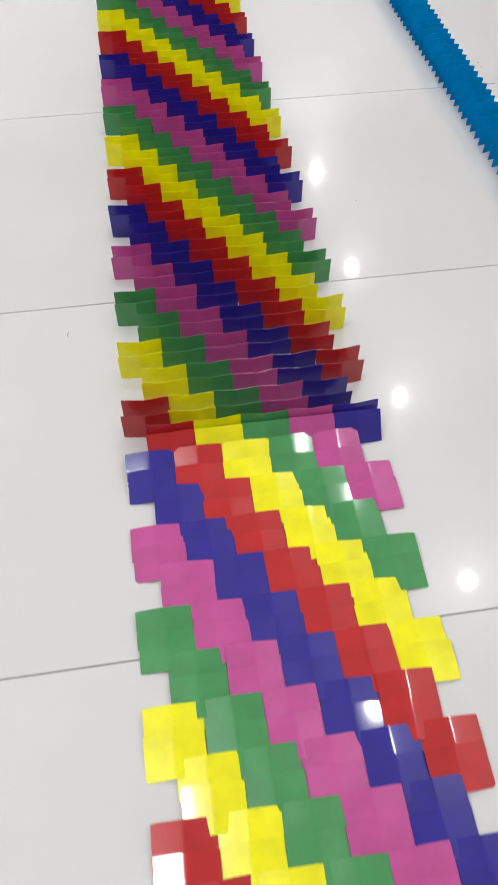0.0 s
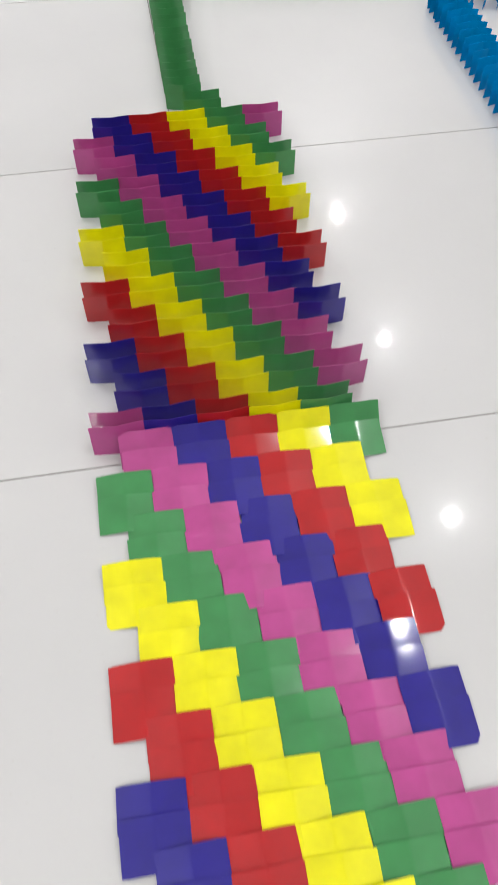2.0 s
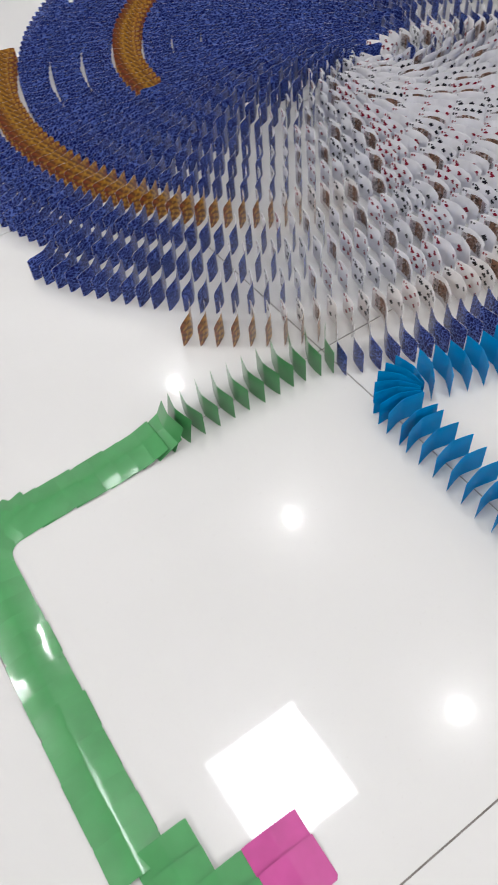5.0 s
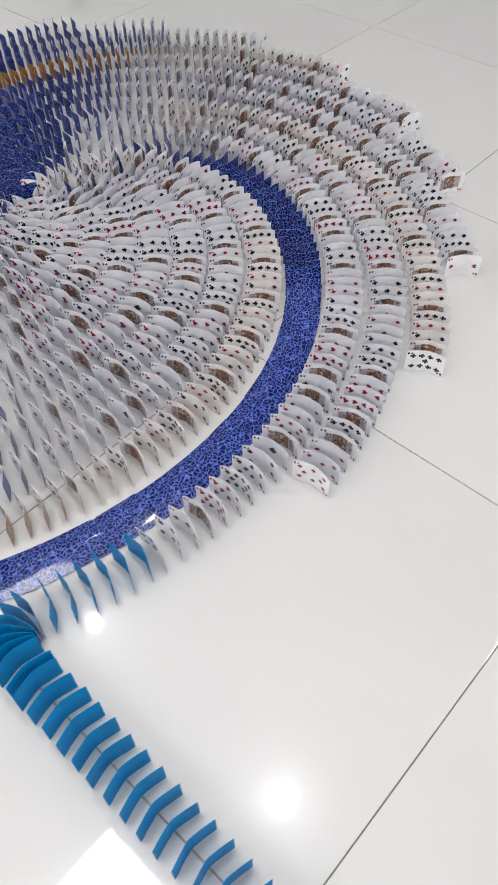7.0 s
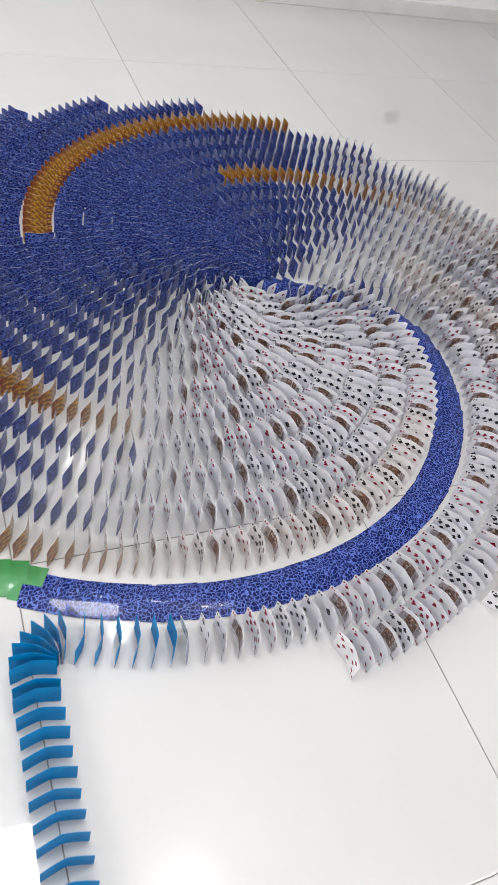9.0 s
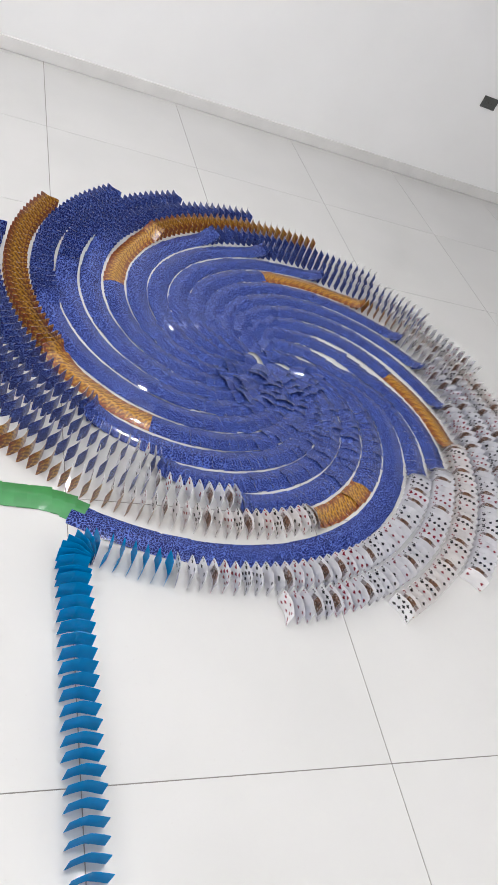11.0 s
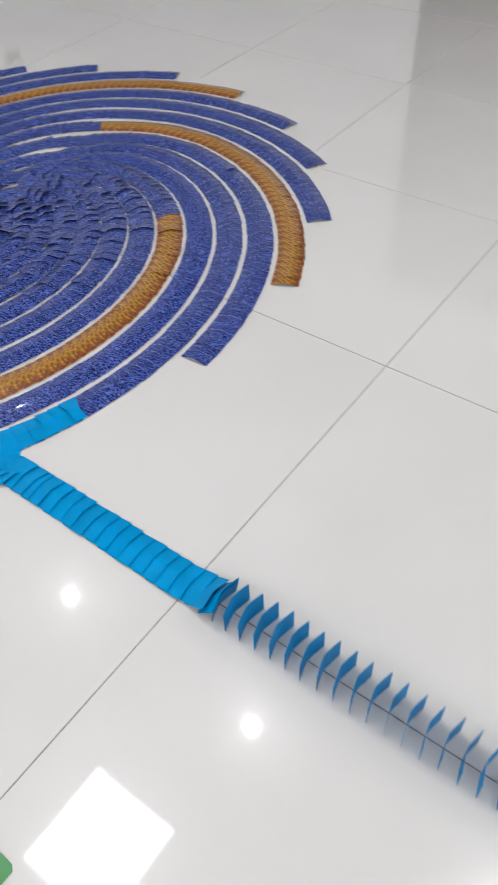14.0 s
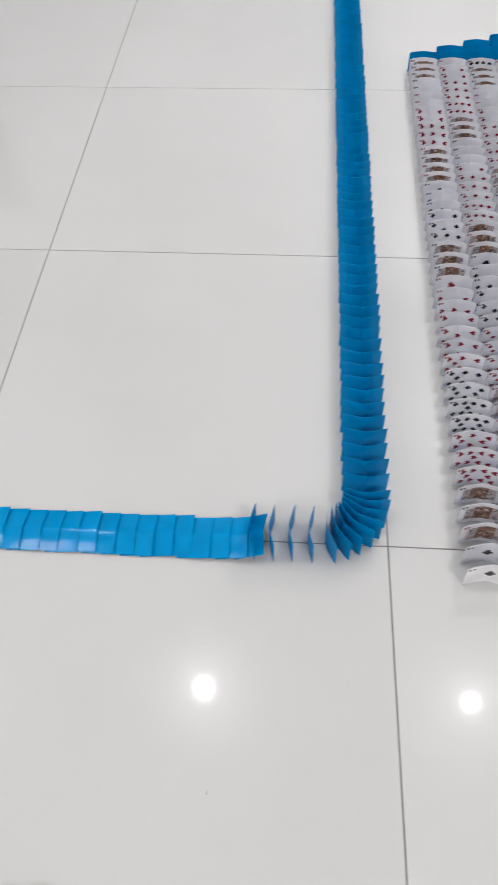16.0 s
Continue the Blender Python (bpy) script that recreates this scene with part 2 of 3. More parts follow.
# west and south walls are unseen, added to close the room and curb bounce
wall("wall_west_unseen", (ROOM_W - 0.2, ROOM_W, ROOM_S, ROOM_N, -0.001, CEIL), "plain beige wall, added out of view", M_WALL_UNSEEN)
wall("wall_south_unseen", (ROOM_W - 0.2, ROOM_E + 0.2, ROOM_S - 0.2, ROOM_S, -0.001, CEIL), "plain beige wall, added out of view", M_WALL_UNSEEN)
tagged(new("ceiling", to_mesh("ceiling", add_box(bmesh.new(), ROOM_W - 0.2, ROOM_E + 0.2, ROOM_S - 0.2, ROOM_N + 0.2, CEIL + 0.002, CEIL + 0.2), [M_CEIL])),
       "flat white painted ceiling", "ceiling", kind="structure")
tagged(new("baseboard_north", to_mesh("baseboard", add_box(bmesh.new(), ROOM_W + 0.01, ROOM_E - 0.016, ROOM_N - 0.013, ROOM_N - 0.001, 0.0005, 0.075, 0.002), [M_SKIRT])),
       "low pale grey stone skirting along the wall", "baseboard", kind="structure")
tagged(new("baseboard_east", to_mesh("baseboard", add_box(add_box(bmesh.new(), ROOM_E - 0.013, ROOM_E - 0.001, ROOM_S + 0.01, DOOR_S - 0.02, 0.0005, 0.075, 0.002), ROOM_E - 0.013, ROOM_E - 0.001, DOOR_N + 0.02, ROOM_N - 0.016, 0.0005, 0.075, 0.002), [M_SKIRT])),
       "low pale grey stone skirting along the wall", "baseboard", kind="structure")


# ------------------------------------------------------------------ ceiling lamps and wall socket
def ring_bm(r_out, r_in, z0, z1, n=32):
    bm = bmesh.new()
    loops = []
    for r, z in ((r_out, z1), (r_out, z0), (r_in, z0), (r_in * 0.93, z1)):
        loops.append([bm.verts.new((r * math.cos(2 * math.pi * i / n), r * math.sin(2 * math.pi * i / n), z)) for i in range(n)])
    for a, b in zip(loops, loops[1:]):
        for i in range(n):
            bm.faces.new((a[i], a[(i + 1) % n], b[(i + 1) % n], b[i]))
    return bm


def downlight():
    root = tagged(new("downlight"), "round white recessed ceiling spotlight, switched on, west row added fill", "ceiling light", "ceiling spotlights")
    part("rim", ring_bm(0.062, 0.047, -0.008, 0.001), M_RIM, root)
    bm = bmesh.new()
    bmesh.ops.create_circle(bm, cap_ends=True, segments=32, radius=0.046, matrix=Matrix.Translation((0, 0, -0.002)))
    part("lens", bm, M_SPOT, root, "glowing round lens")
    return root


def panel_lamp():
    root = tagged(new("ceiling_panel_light"), "square flat white ceiling panel light, switched on, three of four added", "ceiling light", "ceiling panel lights")
    for x0, x1, y0, y1 in ((-0.30, 0.30, 0.282, 0.30), (-0.30, 0.30, -0.30, -0.282), (-0.30, -0.282, -0.281, 0.281), (0.282, 0.30, -0.281, 0.281)):
        box_part("frame", (x0, x1, y0, y1, -0.012, 0.001), M_RIM, root, 0.002)
    box_part("diffuser", (-0.281, 0.281, -0.281, 0.281, -0.006, -0.001), M_PANEL, root, label="glowing white diffuser")
    return root


first = downlight()
first.matrix_basis = pose(SPOT_AND_FILL_X[0], SPOT_Y[0], CEIL)
# real row first, then the added west row
for sx in SPOT_AND_FILL_X:
    for sy in SPOT_Y:
        if (sx, sy) != (SPOT_AND_FILL_X[0], SPOT_Y[0]):
            copy_thing(first, pose(sx, sy, CEIL))
first = panel_lamp()
first.matrix_basis = pose(*PANELS_AND_FILL[0][:2], CEIL)
# housings for the three added fill panels
for px, py, watts in PANELS_AND_FILL[1:]:
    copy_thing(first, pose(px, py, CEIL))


def wall_socket():
    root = tagged(new("wall_socket"), "dark grey rectangular electric socket plate on the white wall", "socket")
    box_part("plate", (-0.059, 0.059, -0.010, -0.0005, -0.0375, 0.0375), M_PLATE, root, 0.003)
    box_part("insert", (-0.030, 0.030, -0.0125, -0.0105, -0.022, 0.022), M_PLATE, root, 0.0008)
    for sx in (-0.012, 0.012):
        box_part("slot", (sx - 0.0012, sx + 0.0012, -0.0131, -0.0127, -0.006, 0.006), M_SLOT, root)
    return root


wall_socket().matrix_basis = pose(2.845, ROOM_N, 0.622)

# ------------------------------------------------------------------ one bent card
CARD_W, CARD_H, THICK = 0.0865, 0.061, 0.0004


def fold_profile(degrees, crease, bow):
    """Points across the card's width: a soft crease in the middle, wings bent back by some degrees and bowed."""
    s = np.linspace(-CARD_W / 2, CARD_W / 2, 401)
    a = np.radians(degrees) * ((1 - bow) * np.tanh(s / crease) + bow * np.sin(s / (CARD_W / 2) * math.pi / 2))
    ds = s[1] - s[0]
    x, y = np.cumsum(np.cos(a)) * ds, np.cumsum(np.sin(a)) * ds
    x -= np.interp(0, s, x)
    y -= y.max()
    return s, x, y


SHARP, CURLED, BOWED = fold_profile(7.2, 0.0018, 0.1), fold_profile(16.0, 0.0016, 0.5), fold_profile(17.0, 0.005, 0.42)


def on_card(s, z, off, prof=BOWED):
    """A point of the card's face at s across its width and z up; off: metres in front of the back."""
    return (float(np.interp(s, prof[0], prof[1])), float(np.interp(s, prof[0], prof[2])) + off, z)


def suit_outline(suit, size):
    """The outline of a printed suit mark, pointing along +x."""
    h = size / 2
    if suit == "diamond":
        return [(h, 0), (0, 0.75 * h), (-h, 0), (0, -0.75 * h)]
    if suit == "heart":
        return [(-h, 0), (0.2 * h, 0.9 * h), (0.75 * h, 0.85 * h), (h, 0.45 * h), (0.55 * h, 0), (h, -0.45 * h), (0.75 * h, -0.85 * h), (0.2 * h, -0.9 * h)]
    if suit == "spade":
        return [(h, 0), (0, 0.9 * h), (-0.55 * h, 0.75 * h), (-0.6 * h, 0.25 * h), (-h, 0.35 * h), (-h, -0.35 * h), (-0.6 * h, -0.25 * h), (-0.55 * h, -0.75 * h), (0, -0.9 * h)]
    return [(h, 0.25 * h), (0.8 * h, 0.5 * h), (0.25 * h, 0.45 * h), (0.1 * h, 0.95 * h), (-0.5 * h, 0.85 * h), (-0.6 * h, 0.25 * h), (-h, 0.35 * h),
            (-h, -0.35 * h), (-0.6 * h, -0.25 * h), (-0.5 * h, -0.85 * h), (0.1 * h, -0.95 * h), (0.25 * h, -0.45 * h), (0.8 * h, -0.5 * h), (h, -0.25 * h)]


SIDE, MID = 0.015, 0.0
SPOTS = {1: [(0, 0)], 2: [(1, 0), (-1, 0)], 3: [(1, 0), (0, 0), (-1, 0)]}
COLS = {4: (2, 0), 5: (2, 1), 6: (3, 0), 7: (3, 1), 8: (3, 2), 9: (4, 1), 10: (4, 2)}


def pip_places(n):
    if n in SPOTS:
        return [(u * 0.028, v * SIDE) for u, v in SPOTS[n]]
    rows, middle = COLS[n]
    us = np.linspace(-0.028, 0.028, rows)
    out = [(u, s * SIDE) for u in us for s in (-1, 1)]
    if middle == 1:
        out.append((0.0 if rows != 3 else 0.014, MID))
    if middle == 2:
        out += [(0.019, MID), (-0.019, MID)]
    return out


def card_mesh(name, back, face, suit=None, rank=0, prof=BOWED):
    """One folded card standing on its long edge; it falls towards +y. Back towards -y."""
    bm = bmesh.new()
    cross = [-0.04325, -0.034, -0.024, -0.014, -0.007, -0.0035, -0.0012, 0.0012, 0.0035, 0.007, 0.014, 0.024, 0.034, 0.04325]
    r = 0.0035 if suit else 0.0008
    grid = []
    for off in (0.0, THICK):
        rows = []
        for s in cross:
            cut = r if abs(s) > 0.042 else 0.0
            rows.append((bm.verts.new(on_card(s, cut, off, prof)), bm.verts.new(on_card(s, CARD_H - cut, off, prof))))
        grid.append(rows)
    for side, rows in enumerate(grid):
        for a, b in zip(rows, rows[1:]):
            f = bm.faces.new((a[0], b[0], b[1], a[1]) if side == 0 else (a[0], a[1], b[1], b[0]))
            f.material_index = side
            f.smooth = True
    rim = [[(bm.verts.new(v.co), bm.verts.new(w.co)) for v, w in rows] for rows in grid]
    for a, b, c, d in zip(rim[0], rim[0][1:], rim[1], rim[1][1:]):
        bm.faces.new((a[1], b[1], d[1], c[1])).material_index = 2
        bm.faces.new((b[0], a[0], c[0], d[0])).material_index = 2
    for i in (0, -1):
        a, c = rim[0][i], rim[1][i]
        bm.faces.new((a[0], a[1], c[1], c[0]) if i == 0 else (a[1], a[0], c[0], c[1])).material_index = 2
    mats = [back, face, M_EDGE if suit else back]
    if suit:
        ink = 3
        mats.append(M_RED_INK if suit in ("heart", "diamond") else M_BLACK_INK)

        def shape(pts, cs, cz, mi, flip=1, off=THICK + 0.0004):
            vs = [bm.verts.new(on_card(max(-0.0425, min(0.0425, cs + flip * a)), max(0.001, min(CARD_H - 0.0015, cz + b)), off)) for a, b in pts]
            f = bm.faces.new(vs)
            f.material_index = mi
            f.normal_update()
            if f.normal.y < 0:
                f.normal_flip()

        def bar(s0, s1, z0, z1, mi, off=THICK + 0.0004):
            cuts = [s0] + [c for c in cross if s0 < c < s1] + [s1]
            for a, b in zip(cuts, cuts[1:]):
                shape([(a, z0), (b, z0), (b, z1), (a, z1)], 0, 0, mi, 1, off)
        if rank <= 10:
            size = 0.019 if rank == 1 else 0.0128
            for u, v in pip_places(rank):
                shape(suit_outline(suit, size), u, CARD_H / 2 + v, ink, 1 if u >= -0.001 else -1)
        else:
            mats += [M_COURT, M_COURT_PALE]
            lean = {11: 0.0015, 12: 0.0, 13: -0.0015}[rank]
            low, high = 0.0115 + lean, CARD_H - 0.0115
            bar(-0.017 + lean, 0.016 + lean, low, high, 4)
            bar(-0.0295, -0.0175 + lean, low + 0.002, high - 0.001, 5)
            bar(0.0165 + lean, 0.0295, low + 0.001, high - 0.002, 5)
            for e in (-0.0312, 0.0305):
                bar(e, e + 0.0007, low, high, ink)
        for sx, sz in ((0.0385, CARD_H - 0.008), (-0.0385, 0.008)):
            shape(suit_outline(suit, 0.006), sx - math.copysign(0.007, sx), sz, ink, 1 if sx > 0 else -1)
            shape([(-0.002, -0.003), (0.002, -0.003), (0.002, 0.003), (-0.002, 0.003)], sx, sz, ink)
    return to_mesh(name, bm, mats)


SUITS = ["spade", "heart", "club", "diamond"]
BLUE_PACK = [card_mesh("playing_card", M_BLUE, M_FACE, s, r) for s in SUITS for r in range(1, 14)]
GOLD_PACK = [card_mesh("gold_card", M_GOLD, M_FACE, s, r) for s, r in (("spade", 5), ("heart", 12), ("club", 9), ("diamond", 7))]
SKY_CARD = card_mesh("sky_blue_card", M_SKY, M_SKY, prof=CURLED)
GREEN_CARD = card_mesh("green_card", M_GREEN, M_GREEN, prof=CURLED)
PALE_CARD = card_mesh("pale_blue_card", M_PALE, M_PALE, prof=CURLED)
RAINBOW_CARDS = [card_mesh(n + "_card", m, m, prof=SHARP) for n, m in zip(RAINBOW_NAMES, RAINBOW)]

# ------------------------------------------------------------------ rows of cards
FALLS = []  # part, its standing pose, the moment it tips, its resting tilt and roll
dice = random.Random(7)


def resting(m, tilt, roll=0.0):
    return m @ pose(0, 0, 0, -tilt) @ pose(0, 0, 0, 0, 0, roll)


def card_row(origin, label, category="card row", group="rows of toppling cards"):
    root = tagged(new("card_row"), label, category, group)
    root.matrix_basis = pose(*origin, 0)
    return root


def stand(row, mesh, x, y, dx, dy, moment=None, last=False, loose=1.0, rest=88.6, spread=0.4, sway=0.6):
    """One card of a row at x, y that falls towards dx, dy. moment: when it tips; below 0: it lies already; None: it stays up."""
    ob = new("card", mesh)
    ob.parent = row
    rz = math.degrees(math.atan2(-dx, dy)) + dice.uniform(-1.6, 1.6) * loose
    o = row.matrix_basis.translation
    n = math.hypot(dx, dy)
    side = dice.uniform(-0.0012, 0.0012) * loose
    m = pose(x - o.x - dy / n * side, y - o.y + dx / n * side, 0.0006, 0, 0, rz)
    tilt = 89.5 if last else min(89.2, rest + dice.uniform(-1.0, 0.7) * spread)
    roll = dice.uniform(-1.0, 1.0) * sway
    if moment is not None and moment < -0.4:
        ob.matrix_basis = resting(m, tilt, roll)
    else:
        ob.matrix_basis = m
        if moment is not None and moment < 15.9:
            FALLS.append((ob, m, moment, tilt, roll))
    return ob


def resample(points, step, tight=None):
    """Points along a polyline: x, y, direction x, direction y, distance. tight: the step where the line bends sharply."""
    p = np.array(points, float)
    d = np.hypot(*np.diff(p, axis=0).T)
    s = np.concatenate([[0], np.cumsum(d)])
    out = []
    stops = [0.0]
    while stops[-1] < s[-1]:
        q = stops[-1]
        h = []
        for g in (max(0, q - 0.014), min(s[-1], q + 0.03)):
            i = min(len(d) - 1, max(0, int(np.searchsorted(s, g, side="right")) - 1))
            h.append(math.atan2(p[i + 1, 1] - p[i, 1], p[i + 1, 0] - p[i, 0]))
        bend = abs((h[1] - h[0] + math.pi) % (2 * math.pi) - math.pi)
        stops.append(q + (tight if tight and bend > 0.25 else step))
    for q in stops[:-1]:
        x, y = np.interp(q, s, p[:, 0]), np.interp(q, s, p[:, 1])
        a, b = max(0, q - 0.012), min(s[-1], q + 0.012)
        dx = np.interp(b, s, p[:, 0]) - np.interp(a, s, p[:, 0])
        dy = np.interp(b, s, p[:, 1]) - np.interp(a, s, p[:, 1])
        h = math.hypot(dx, dy)
        out.append((float(x), float(y), dx / h, dy / h, float(q)))
    return out


def arc(cx, cy, r, a0, a1, n=14):
    return [(cx + r * math.cos(math.radians(a0 + (a1 - a0) * i / n)), cy + r * math.sin(math.radians(a0 + (a1 - a0) * i / n))) for i in range(n + 1)]


# the rainbow field: five files of coloured cards, pairs of ranks set half a card aside in turn
RANK, WAVE = 0.0375, 0.617
for col in range(5):
    row = card_row((-0.978 + 0.0842 * col, -1.4), "file of glossy navy, red, yellow, green and pink cards toppling", group="files of the rainbow card field")
    for i in range(-2 if col == 3 else 0, 82):
        pair = i // 2
        half = 0.0421 if pair % 2 == 0 else 0.0
        group = (pair + 1) // 2
        y = 0.0875 - RANK * i
        x = -0.978 + half + 0.0842 * col
        stand(row, RAINBOW_CARDS[(col - group) % 5], x, y, 0, 1, (y + 1.99) / WAVE, loose=1.3, rest=83.2, spread=2.0, sway=3.0)

# the green row from the field to the spiral
green = card_row((-0.748, 0.45), "glossy green card row with a corner leading to the spiral")
green_line = [(-0.761, 0.198), (-0.755, 0.735)] + arc(-0.684, 0.735, 0.07, 180, 90) + [(-0.25, 0.801), (-0.08, 0.792), (-0.02, 0.777), (0.01, 0.762)]
for x, y, dx, dy, s in resample(green_line, 0.034, 0.018):
    stand(green, GREEN_CARD, x, y, dx, dy, 3.54 + s / 0.69, loose=0.9, rest=87.0, spread=1.0, sway=1.4)

# the spiral: twenty arms round one centre
SPIRAL = (0.801, 1.580)
ARM_PITCH, ARM_TURN = 0.00576, 134.5
ARMS, STEP = 20, 0.0335


def arm_radius(rel):
    return max(0.0, 1.16 - ARM_PITCH * rel)


def arm_point(k, rel):
    a = math.radians(ARM_TURN - 18 * k + rel)
    r = arm_radius(rel)
    share = DRAWN_IN.get(k, 0.0)
    if share:
        r -= share * float(np.interp(rel + 18 * (ENTRY - k), [108, 121, 128, 140, 150, 162, 180, 200], [0.0, 0.03, 0.085, 0.165, 0.15, 0.11, 0.06, 0.0]))
        r = max(r, 0.05)
    return SPIRAL[0] + r * math.cos(a), SPIRAL[1] + r * math.sin(a)


ENTRY, EXIT = 15, 14
DRAWN_IN = {15: 1.0, 14: 0.72, 13: 0.44, 12: 0.20, 11: 0.06}  # arms that run steeper into the centre
INNER = {15: 196, 16: 150, 17: 165, 18: 180}
FINISH = [12.40, 12.38, 12.38, 12.36, 12.33, 12.28, 12.25, 12.25, 12.27, 12.3, 12.34, 12.34, 12.34, 12.50, 12.65, 0, 12.46, 12.54, 12.50, 12.45]
for k in range(ARMS):
    inner = INNER.get(k, 197 if k % 4 == 0 else 190 if k % 2 == 0 else 174)
    outer = {ENTRY: 2.0, 16: 2.2, 13: -1.7}.get(k, 0.0)
    gold = k % 4 == 0
    mx, my = arm_point(k, 60)
    row = card_row((mx, my), "curved spiral arm of blue-backed playing cards" + (" with a gold outer end" if gold else " on white tiles"),
                   group="arms of the card spiral")
    steps = np.linspace(inner, outer, 120)
    if k == ENTRY:
        pts = [arm_point(k, rel) for rel in steps[::-1]]
    else:
        pts = [arm_point(k, rel) for rel in steps]
    cards = resample(pts, STEP)
    total = cards[-1][4]
    begin = dice.randrange(52)
    for i, (x, y, dx, dy, s) in enumerate(cards):
        r = math.hypot(x - SPIRAL[0], y - SPIRAL[1])
        rel = (math.degrees(math.atan2(y - SPIRAL[1], x - SPIRAL[0])) - (ARM_TURN - 18 * k) + 20) % 360 - 20
        if k == ENTRY:
            moment = float(np.interp(rel, [0, 20, 41, 69, 97, 125, 140, 180, 200], [5.42, 5.97, 6.53, 7.06, 7.55, 8.03, 8.34, 8.58, 8.72]))
        else:
            full = FINISH[k]
            moment = full - (total - s) / 0.70
            moment = max(moment, 9.0 + 0.3 * r)
        mesh = GOLD_PACK[i % 4] if gold and rel < 90 else BLUE_PACK[(begin + i * 3 + (i // 9) * 7) % 52]
        stand(row, mesh, x, y, dx, dy, moment, last=i == len(cards) - 1 and k != EXIT, loose=1.0 if r > 0.45 else 5.0,
              rest=87.6 if r > 0.6 else 84.4 if r > 0.22 else 80.0, spread=8.0 if r < 0.22 else 4.5 if r < 0.85 and dice.random() < 0.2 else 1.0 if r > 0.6 else 2.6)

# the sky-blue row: out of the spiral, down the room, then off along the second leg
sky_line = [arm_point(EXIT, -rel) for rel in (0.3, 1.6, 3, 5, 7, 8.5)]
ex, ey = sky_line[-1]
sky_line += arc(0.0567, ey - 0.0459, 0.0567, 54, 180)[1:] + [(0.001, 0.42), (0.0, 0.2), (0.0, -1.485)] + arc(0.075, -1.485, 0.075, 180, 270)[1:] + [(2.75, -1.56)]
sky = card_row((0.0, -0.4), "glossy sky-blue card row along a tile joint with two corners")
sky_cards = resample(sky_line, 0.0345, 0.016)
meet = next(c[4] for c in sky_cards if c[1] < 0.253)
for x, y, dx, dy, s in sky_cards:
    if -1.487 < y < 0.5 and abs(x) < 0.004:
        y += 0.016
    stand(sky, SKY_CARD, x, y, dx, dy, 13.44 + (s - meet) / 0.656, loose=1.2, rest=83.6, spread=1.4, sway=1.6)

# the pale patterned row in the far corner of the floor
pale = card_row((-1.0, 1.8), "row of pale blue patterned cards on edge with a corner")
for x, y, dx, dy, s in resample([(-2.2, 1.60), (-0.875, 1.60)] + arc(-0.875, 1.675, 0.075, -90, 0)[1:] + [(-0.80, 3.2)], 0.034, 0.018):
    stand(pale, PALE_CARD, x, y, dx, dy)

# the block of playing cards beside the second leg: runs of hearts and black cards, courts between
RUN = ([("spade", 1), ("spade", 1), ("heart", 13), ("spade", 12), ("club", 11)] + [("heart", r) for r in (10, 9, 8)] + [("spade", r) for r in (10, 9, 8, 7)]
       + [("heart", r) for r in (7, 6, 5, 4, 3, 2, 1)] + [("club", r) for r in (13, 12, 11)] + [("spade", r) for r in (6, 5, 4, 3, 2)]
       + [("spade", 1), ("heart", 13), ("heart", 12), ("diamond", 11), ("diamond", 13)] + [("heart", r) for r in (8, 7, 6, 5, 4, 3, 2)]
       + [("club", 1), ("club", 2), ("spade", 13), ("spade", 12), ("heart", 11)])
OTHERS = {1: [7, 20, 32], 2: [12, 0, 26], 3: [25, 38, 4]}
FILE_STEP, FILE_SKEW = 0.0405, -0.013
for col in range(4):
    y0 = -1.7635 - 0.0865 * col
    row = card_row((0.8, y0), "straight file of upright playing cards with sky-blue ones behind", group="files of the playing card block")
    for i in range(44 + 1 + col):
        x = -0.070 + FILE_STEP * i
        if i >= 44:
            mesh = SKY_CARD
        else:
            suit, rank = RUN[i % len(RUN)]
            n = SUITS.index(suit) * 13 + rank - 1
            if col:
                n = (OTHERS[col][i * 3 // 44] + 51 * i) % 52
            mesh = BLUE_PACK[n]
        stand(row, mesh, x, y0 + FILE_SKEW * (x + 0.07), -1, -FILE_SKEW, loose=0.6)

# ------------------------------------------------------------------ crumbs on the floor
M_CRUMB = rough_material("grey_brown_fluff", (0.22, 0.20, 0.17), 0.9, 60.0, 0.3)


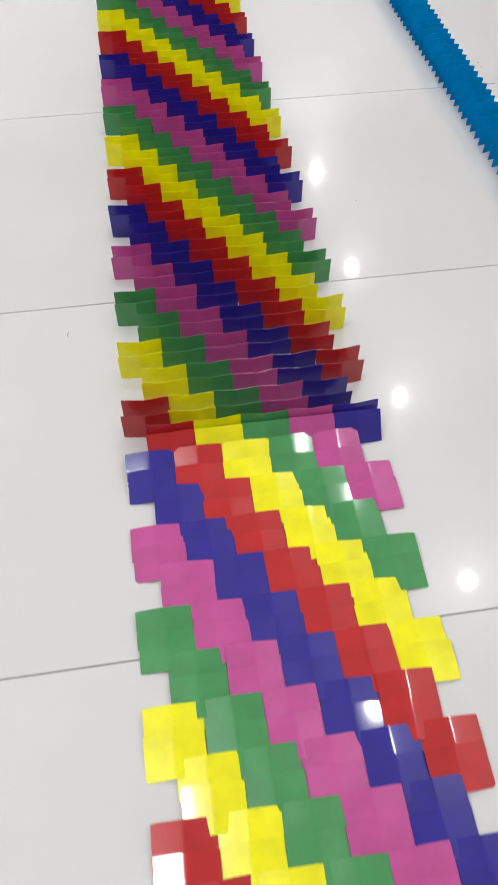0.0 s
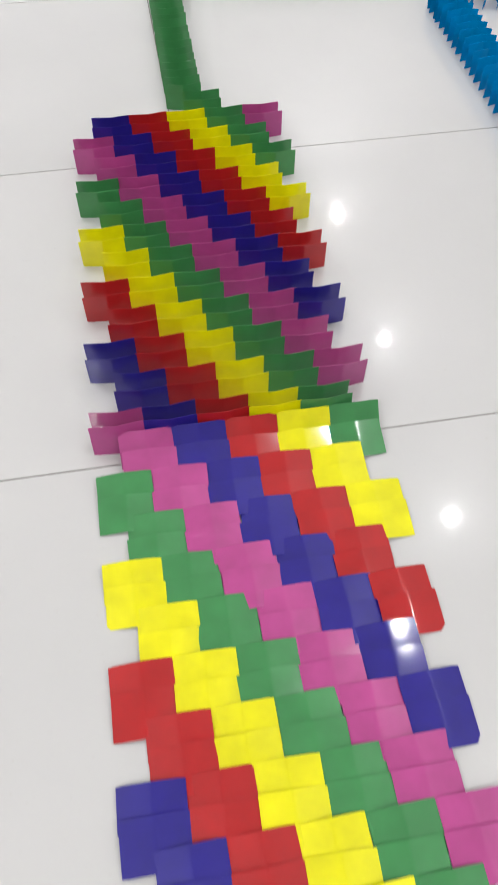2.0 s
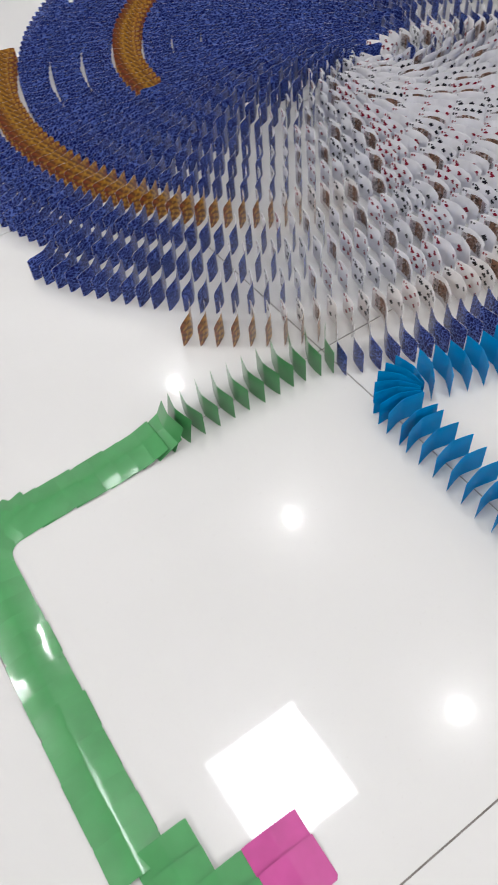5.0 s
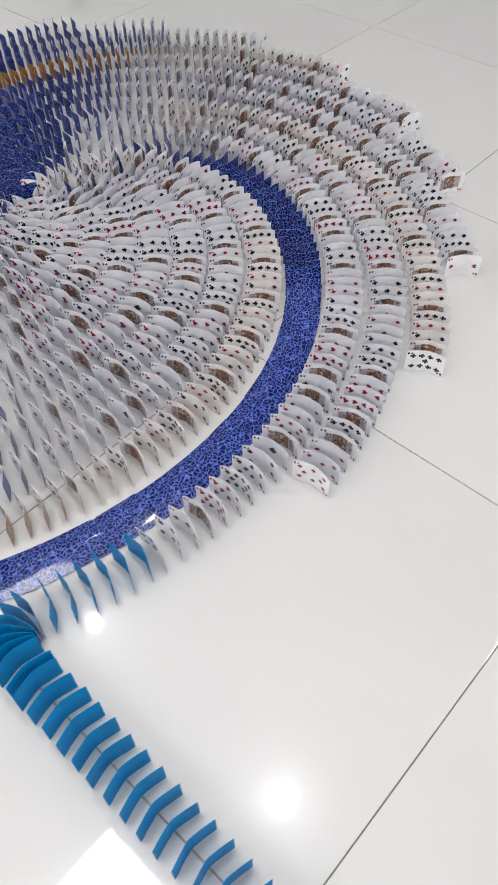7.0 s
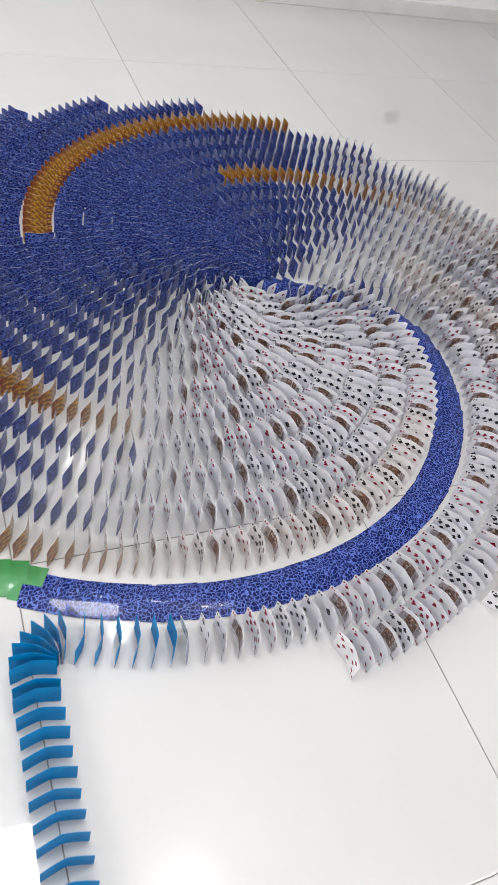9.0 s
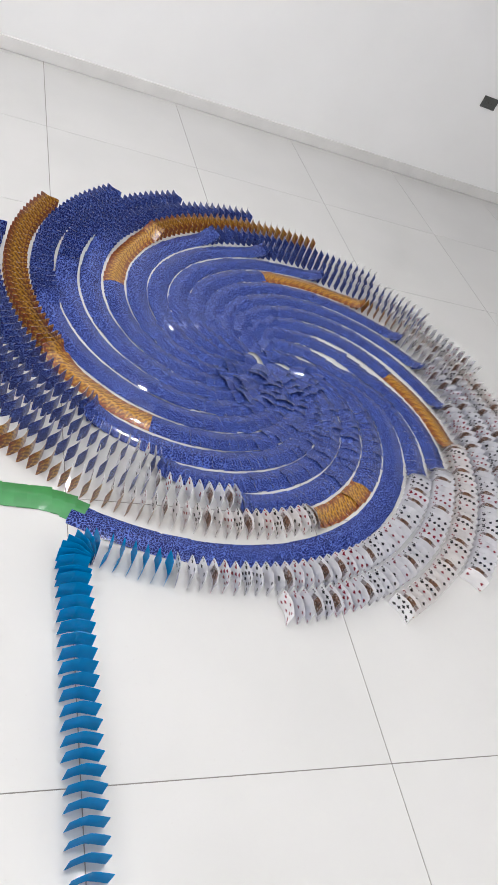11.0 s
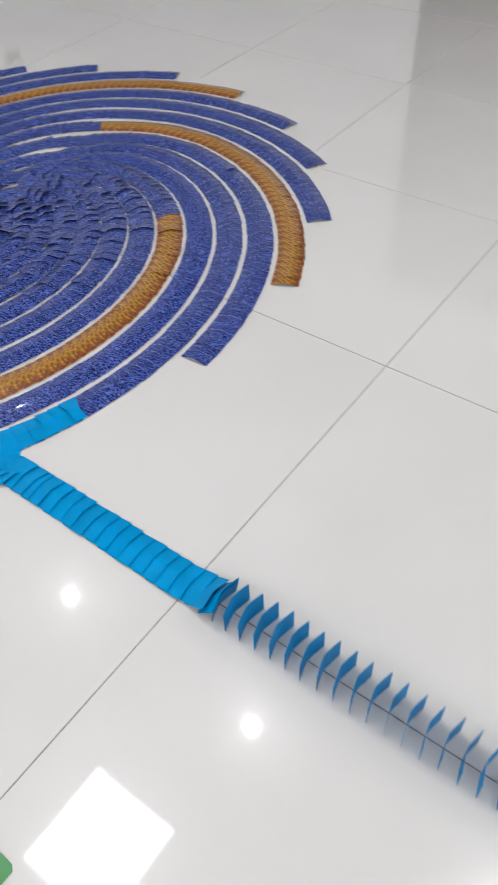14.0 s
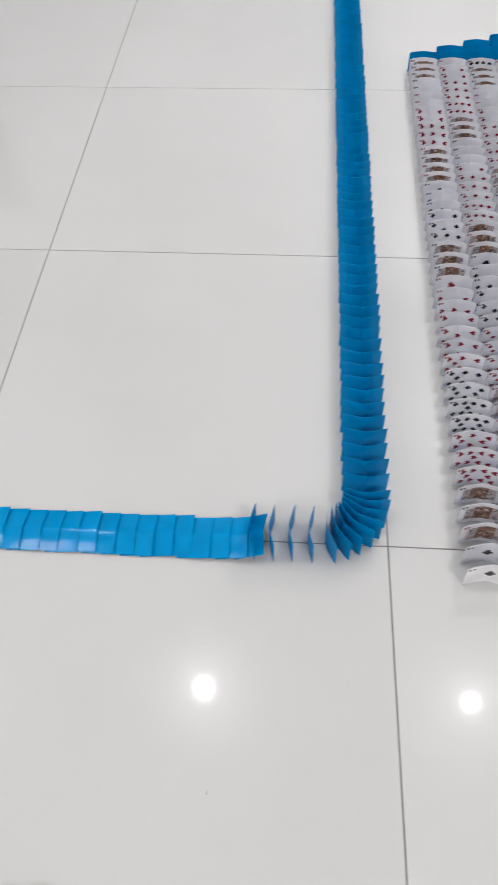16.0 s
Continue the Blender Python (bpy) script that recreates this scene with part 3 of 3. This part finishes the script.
def crumb(length, thick, bend):
    """A short bent thread of fluff, tapered towards both ends."""
    bm = bmesh.new()
    rings = []
    for i in range(7):
        u = i / 6 - 0.5
        r = thick * (0.35 + 1.3 * (0.25 - u * u))
        rings.append([bm.verts.new((u * length, bend * (0.25 - u * u) + r * math.cos(a), thick + r * math.sin(a)))
                      for a in (0, math.pi / 2, math.pi, 1.5 * math.pi)])
    for a, b in zip(rings, rings[1:]):
        for i in range(4):
            bm.faces.new((a[i], a[(i + 1) % 4], b[(i + 1) % 4], b[i]))
    bm.faces.new(rings[0])
    bm.faces.new(rings[-1][::-1])
    ob = new("crumb", to_mesh("crumb", bm, [M_CRUMB]))
    return tagged(ob, "tiny grey-brown thread of fluff on the tiles", "debris", "crumbs on the floor")


for cx, cy, length, thick, bend, turn in ((-1.123, -1.685, 0.016, 0.0011, 0.006, 80), (0.117, -0.672, 0.006, 0.0009, 0.002, -20),
                                          (0.117, -0.700, 0.006, 0.0009, 0.001, -30), (-0.424, -1.316, 0.007, 0.0009, 0.003, 10)):
    crumb(length, thick, bend).matrix_basis = pose(cx, cy, 0.0002, 0, 0, turn)

# ------------------------------------------------------------------ floor tiles
half = TILE / 2 - 0.0012
tile_mesh = to_mesh("tile", add_box(bmesh.new(), -half, half, -half, half, -0.01, 0.0, 0.0006), [M_TILE])
for i in range(GI0, GI1):
    for j in range(GJ0, GJ1):
        t = new("tile", tile_mesh)
        t.parent = floor
        t.matrix_basis = pose((i + 0.5) * TILE, (j + 0.5) * TILE, 0)


# ------------------------------------------------------------------ what moves
FALL = [(0.0, 0.0), (0.033, 0.12), (0.067, 0.31), (0.133, 0.72), (0.2, 0.915), (0.267, 0.975), (0.367, 1.0)]  # seconds, share of the way down


def fallen(m, tilt, roll, since):
    share = float(np.interp(since, [a for a, _ in FALL], [b for _, b in FALL]))
    return resting(m, tilt * share, roll * share)


def motions():
    for ob, m, t0, tilt, roll in FALLS:
        rows = [(0.0, fallen(m, tilt, roll, -t0))]
        rows += [(t0 + a, fallen(m, tilt, roll, a)) for a, b in FALL if 0.04 < t0 + a < 15.96]
        rows.append((16.0, fallen(m, tilt, roll, 16.0 - t0)))
        walk(ob, rows)


motions()
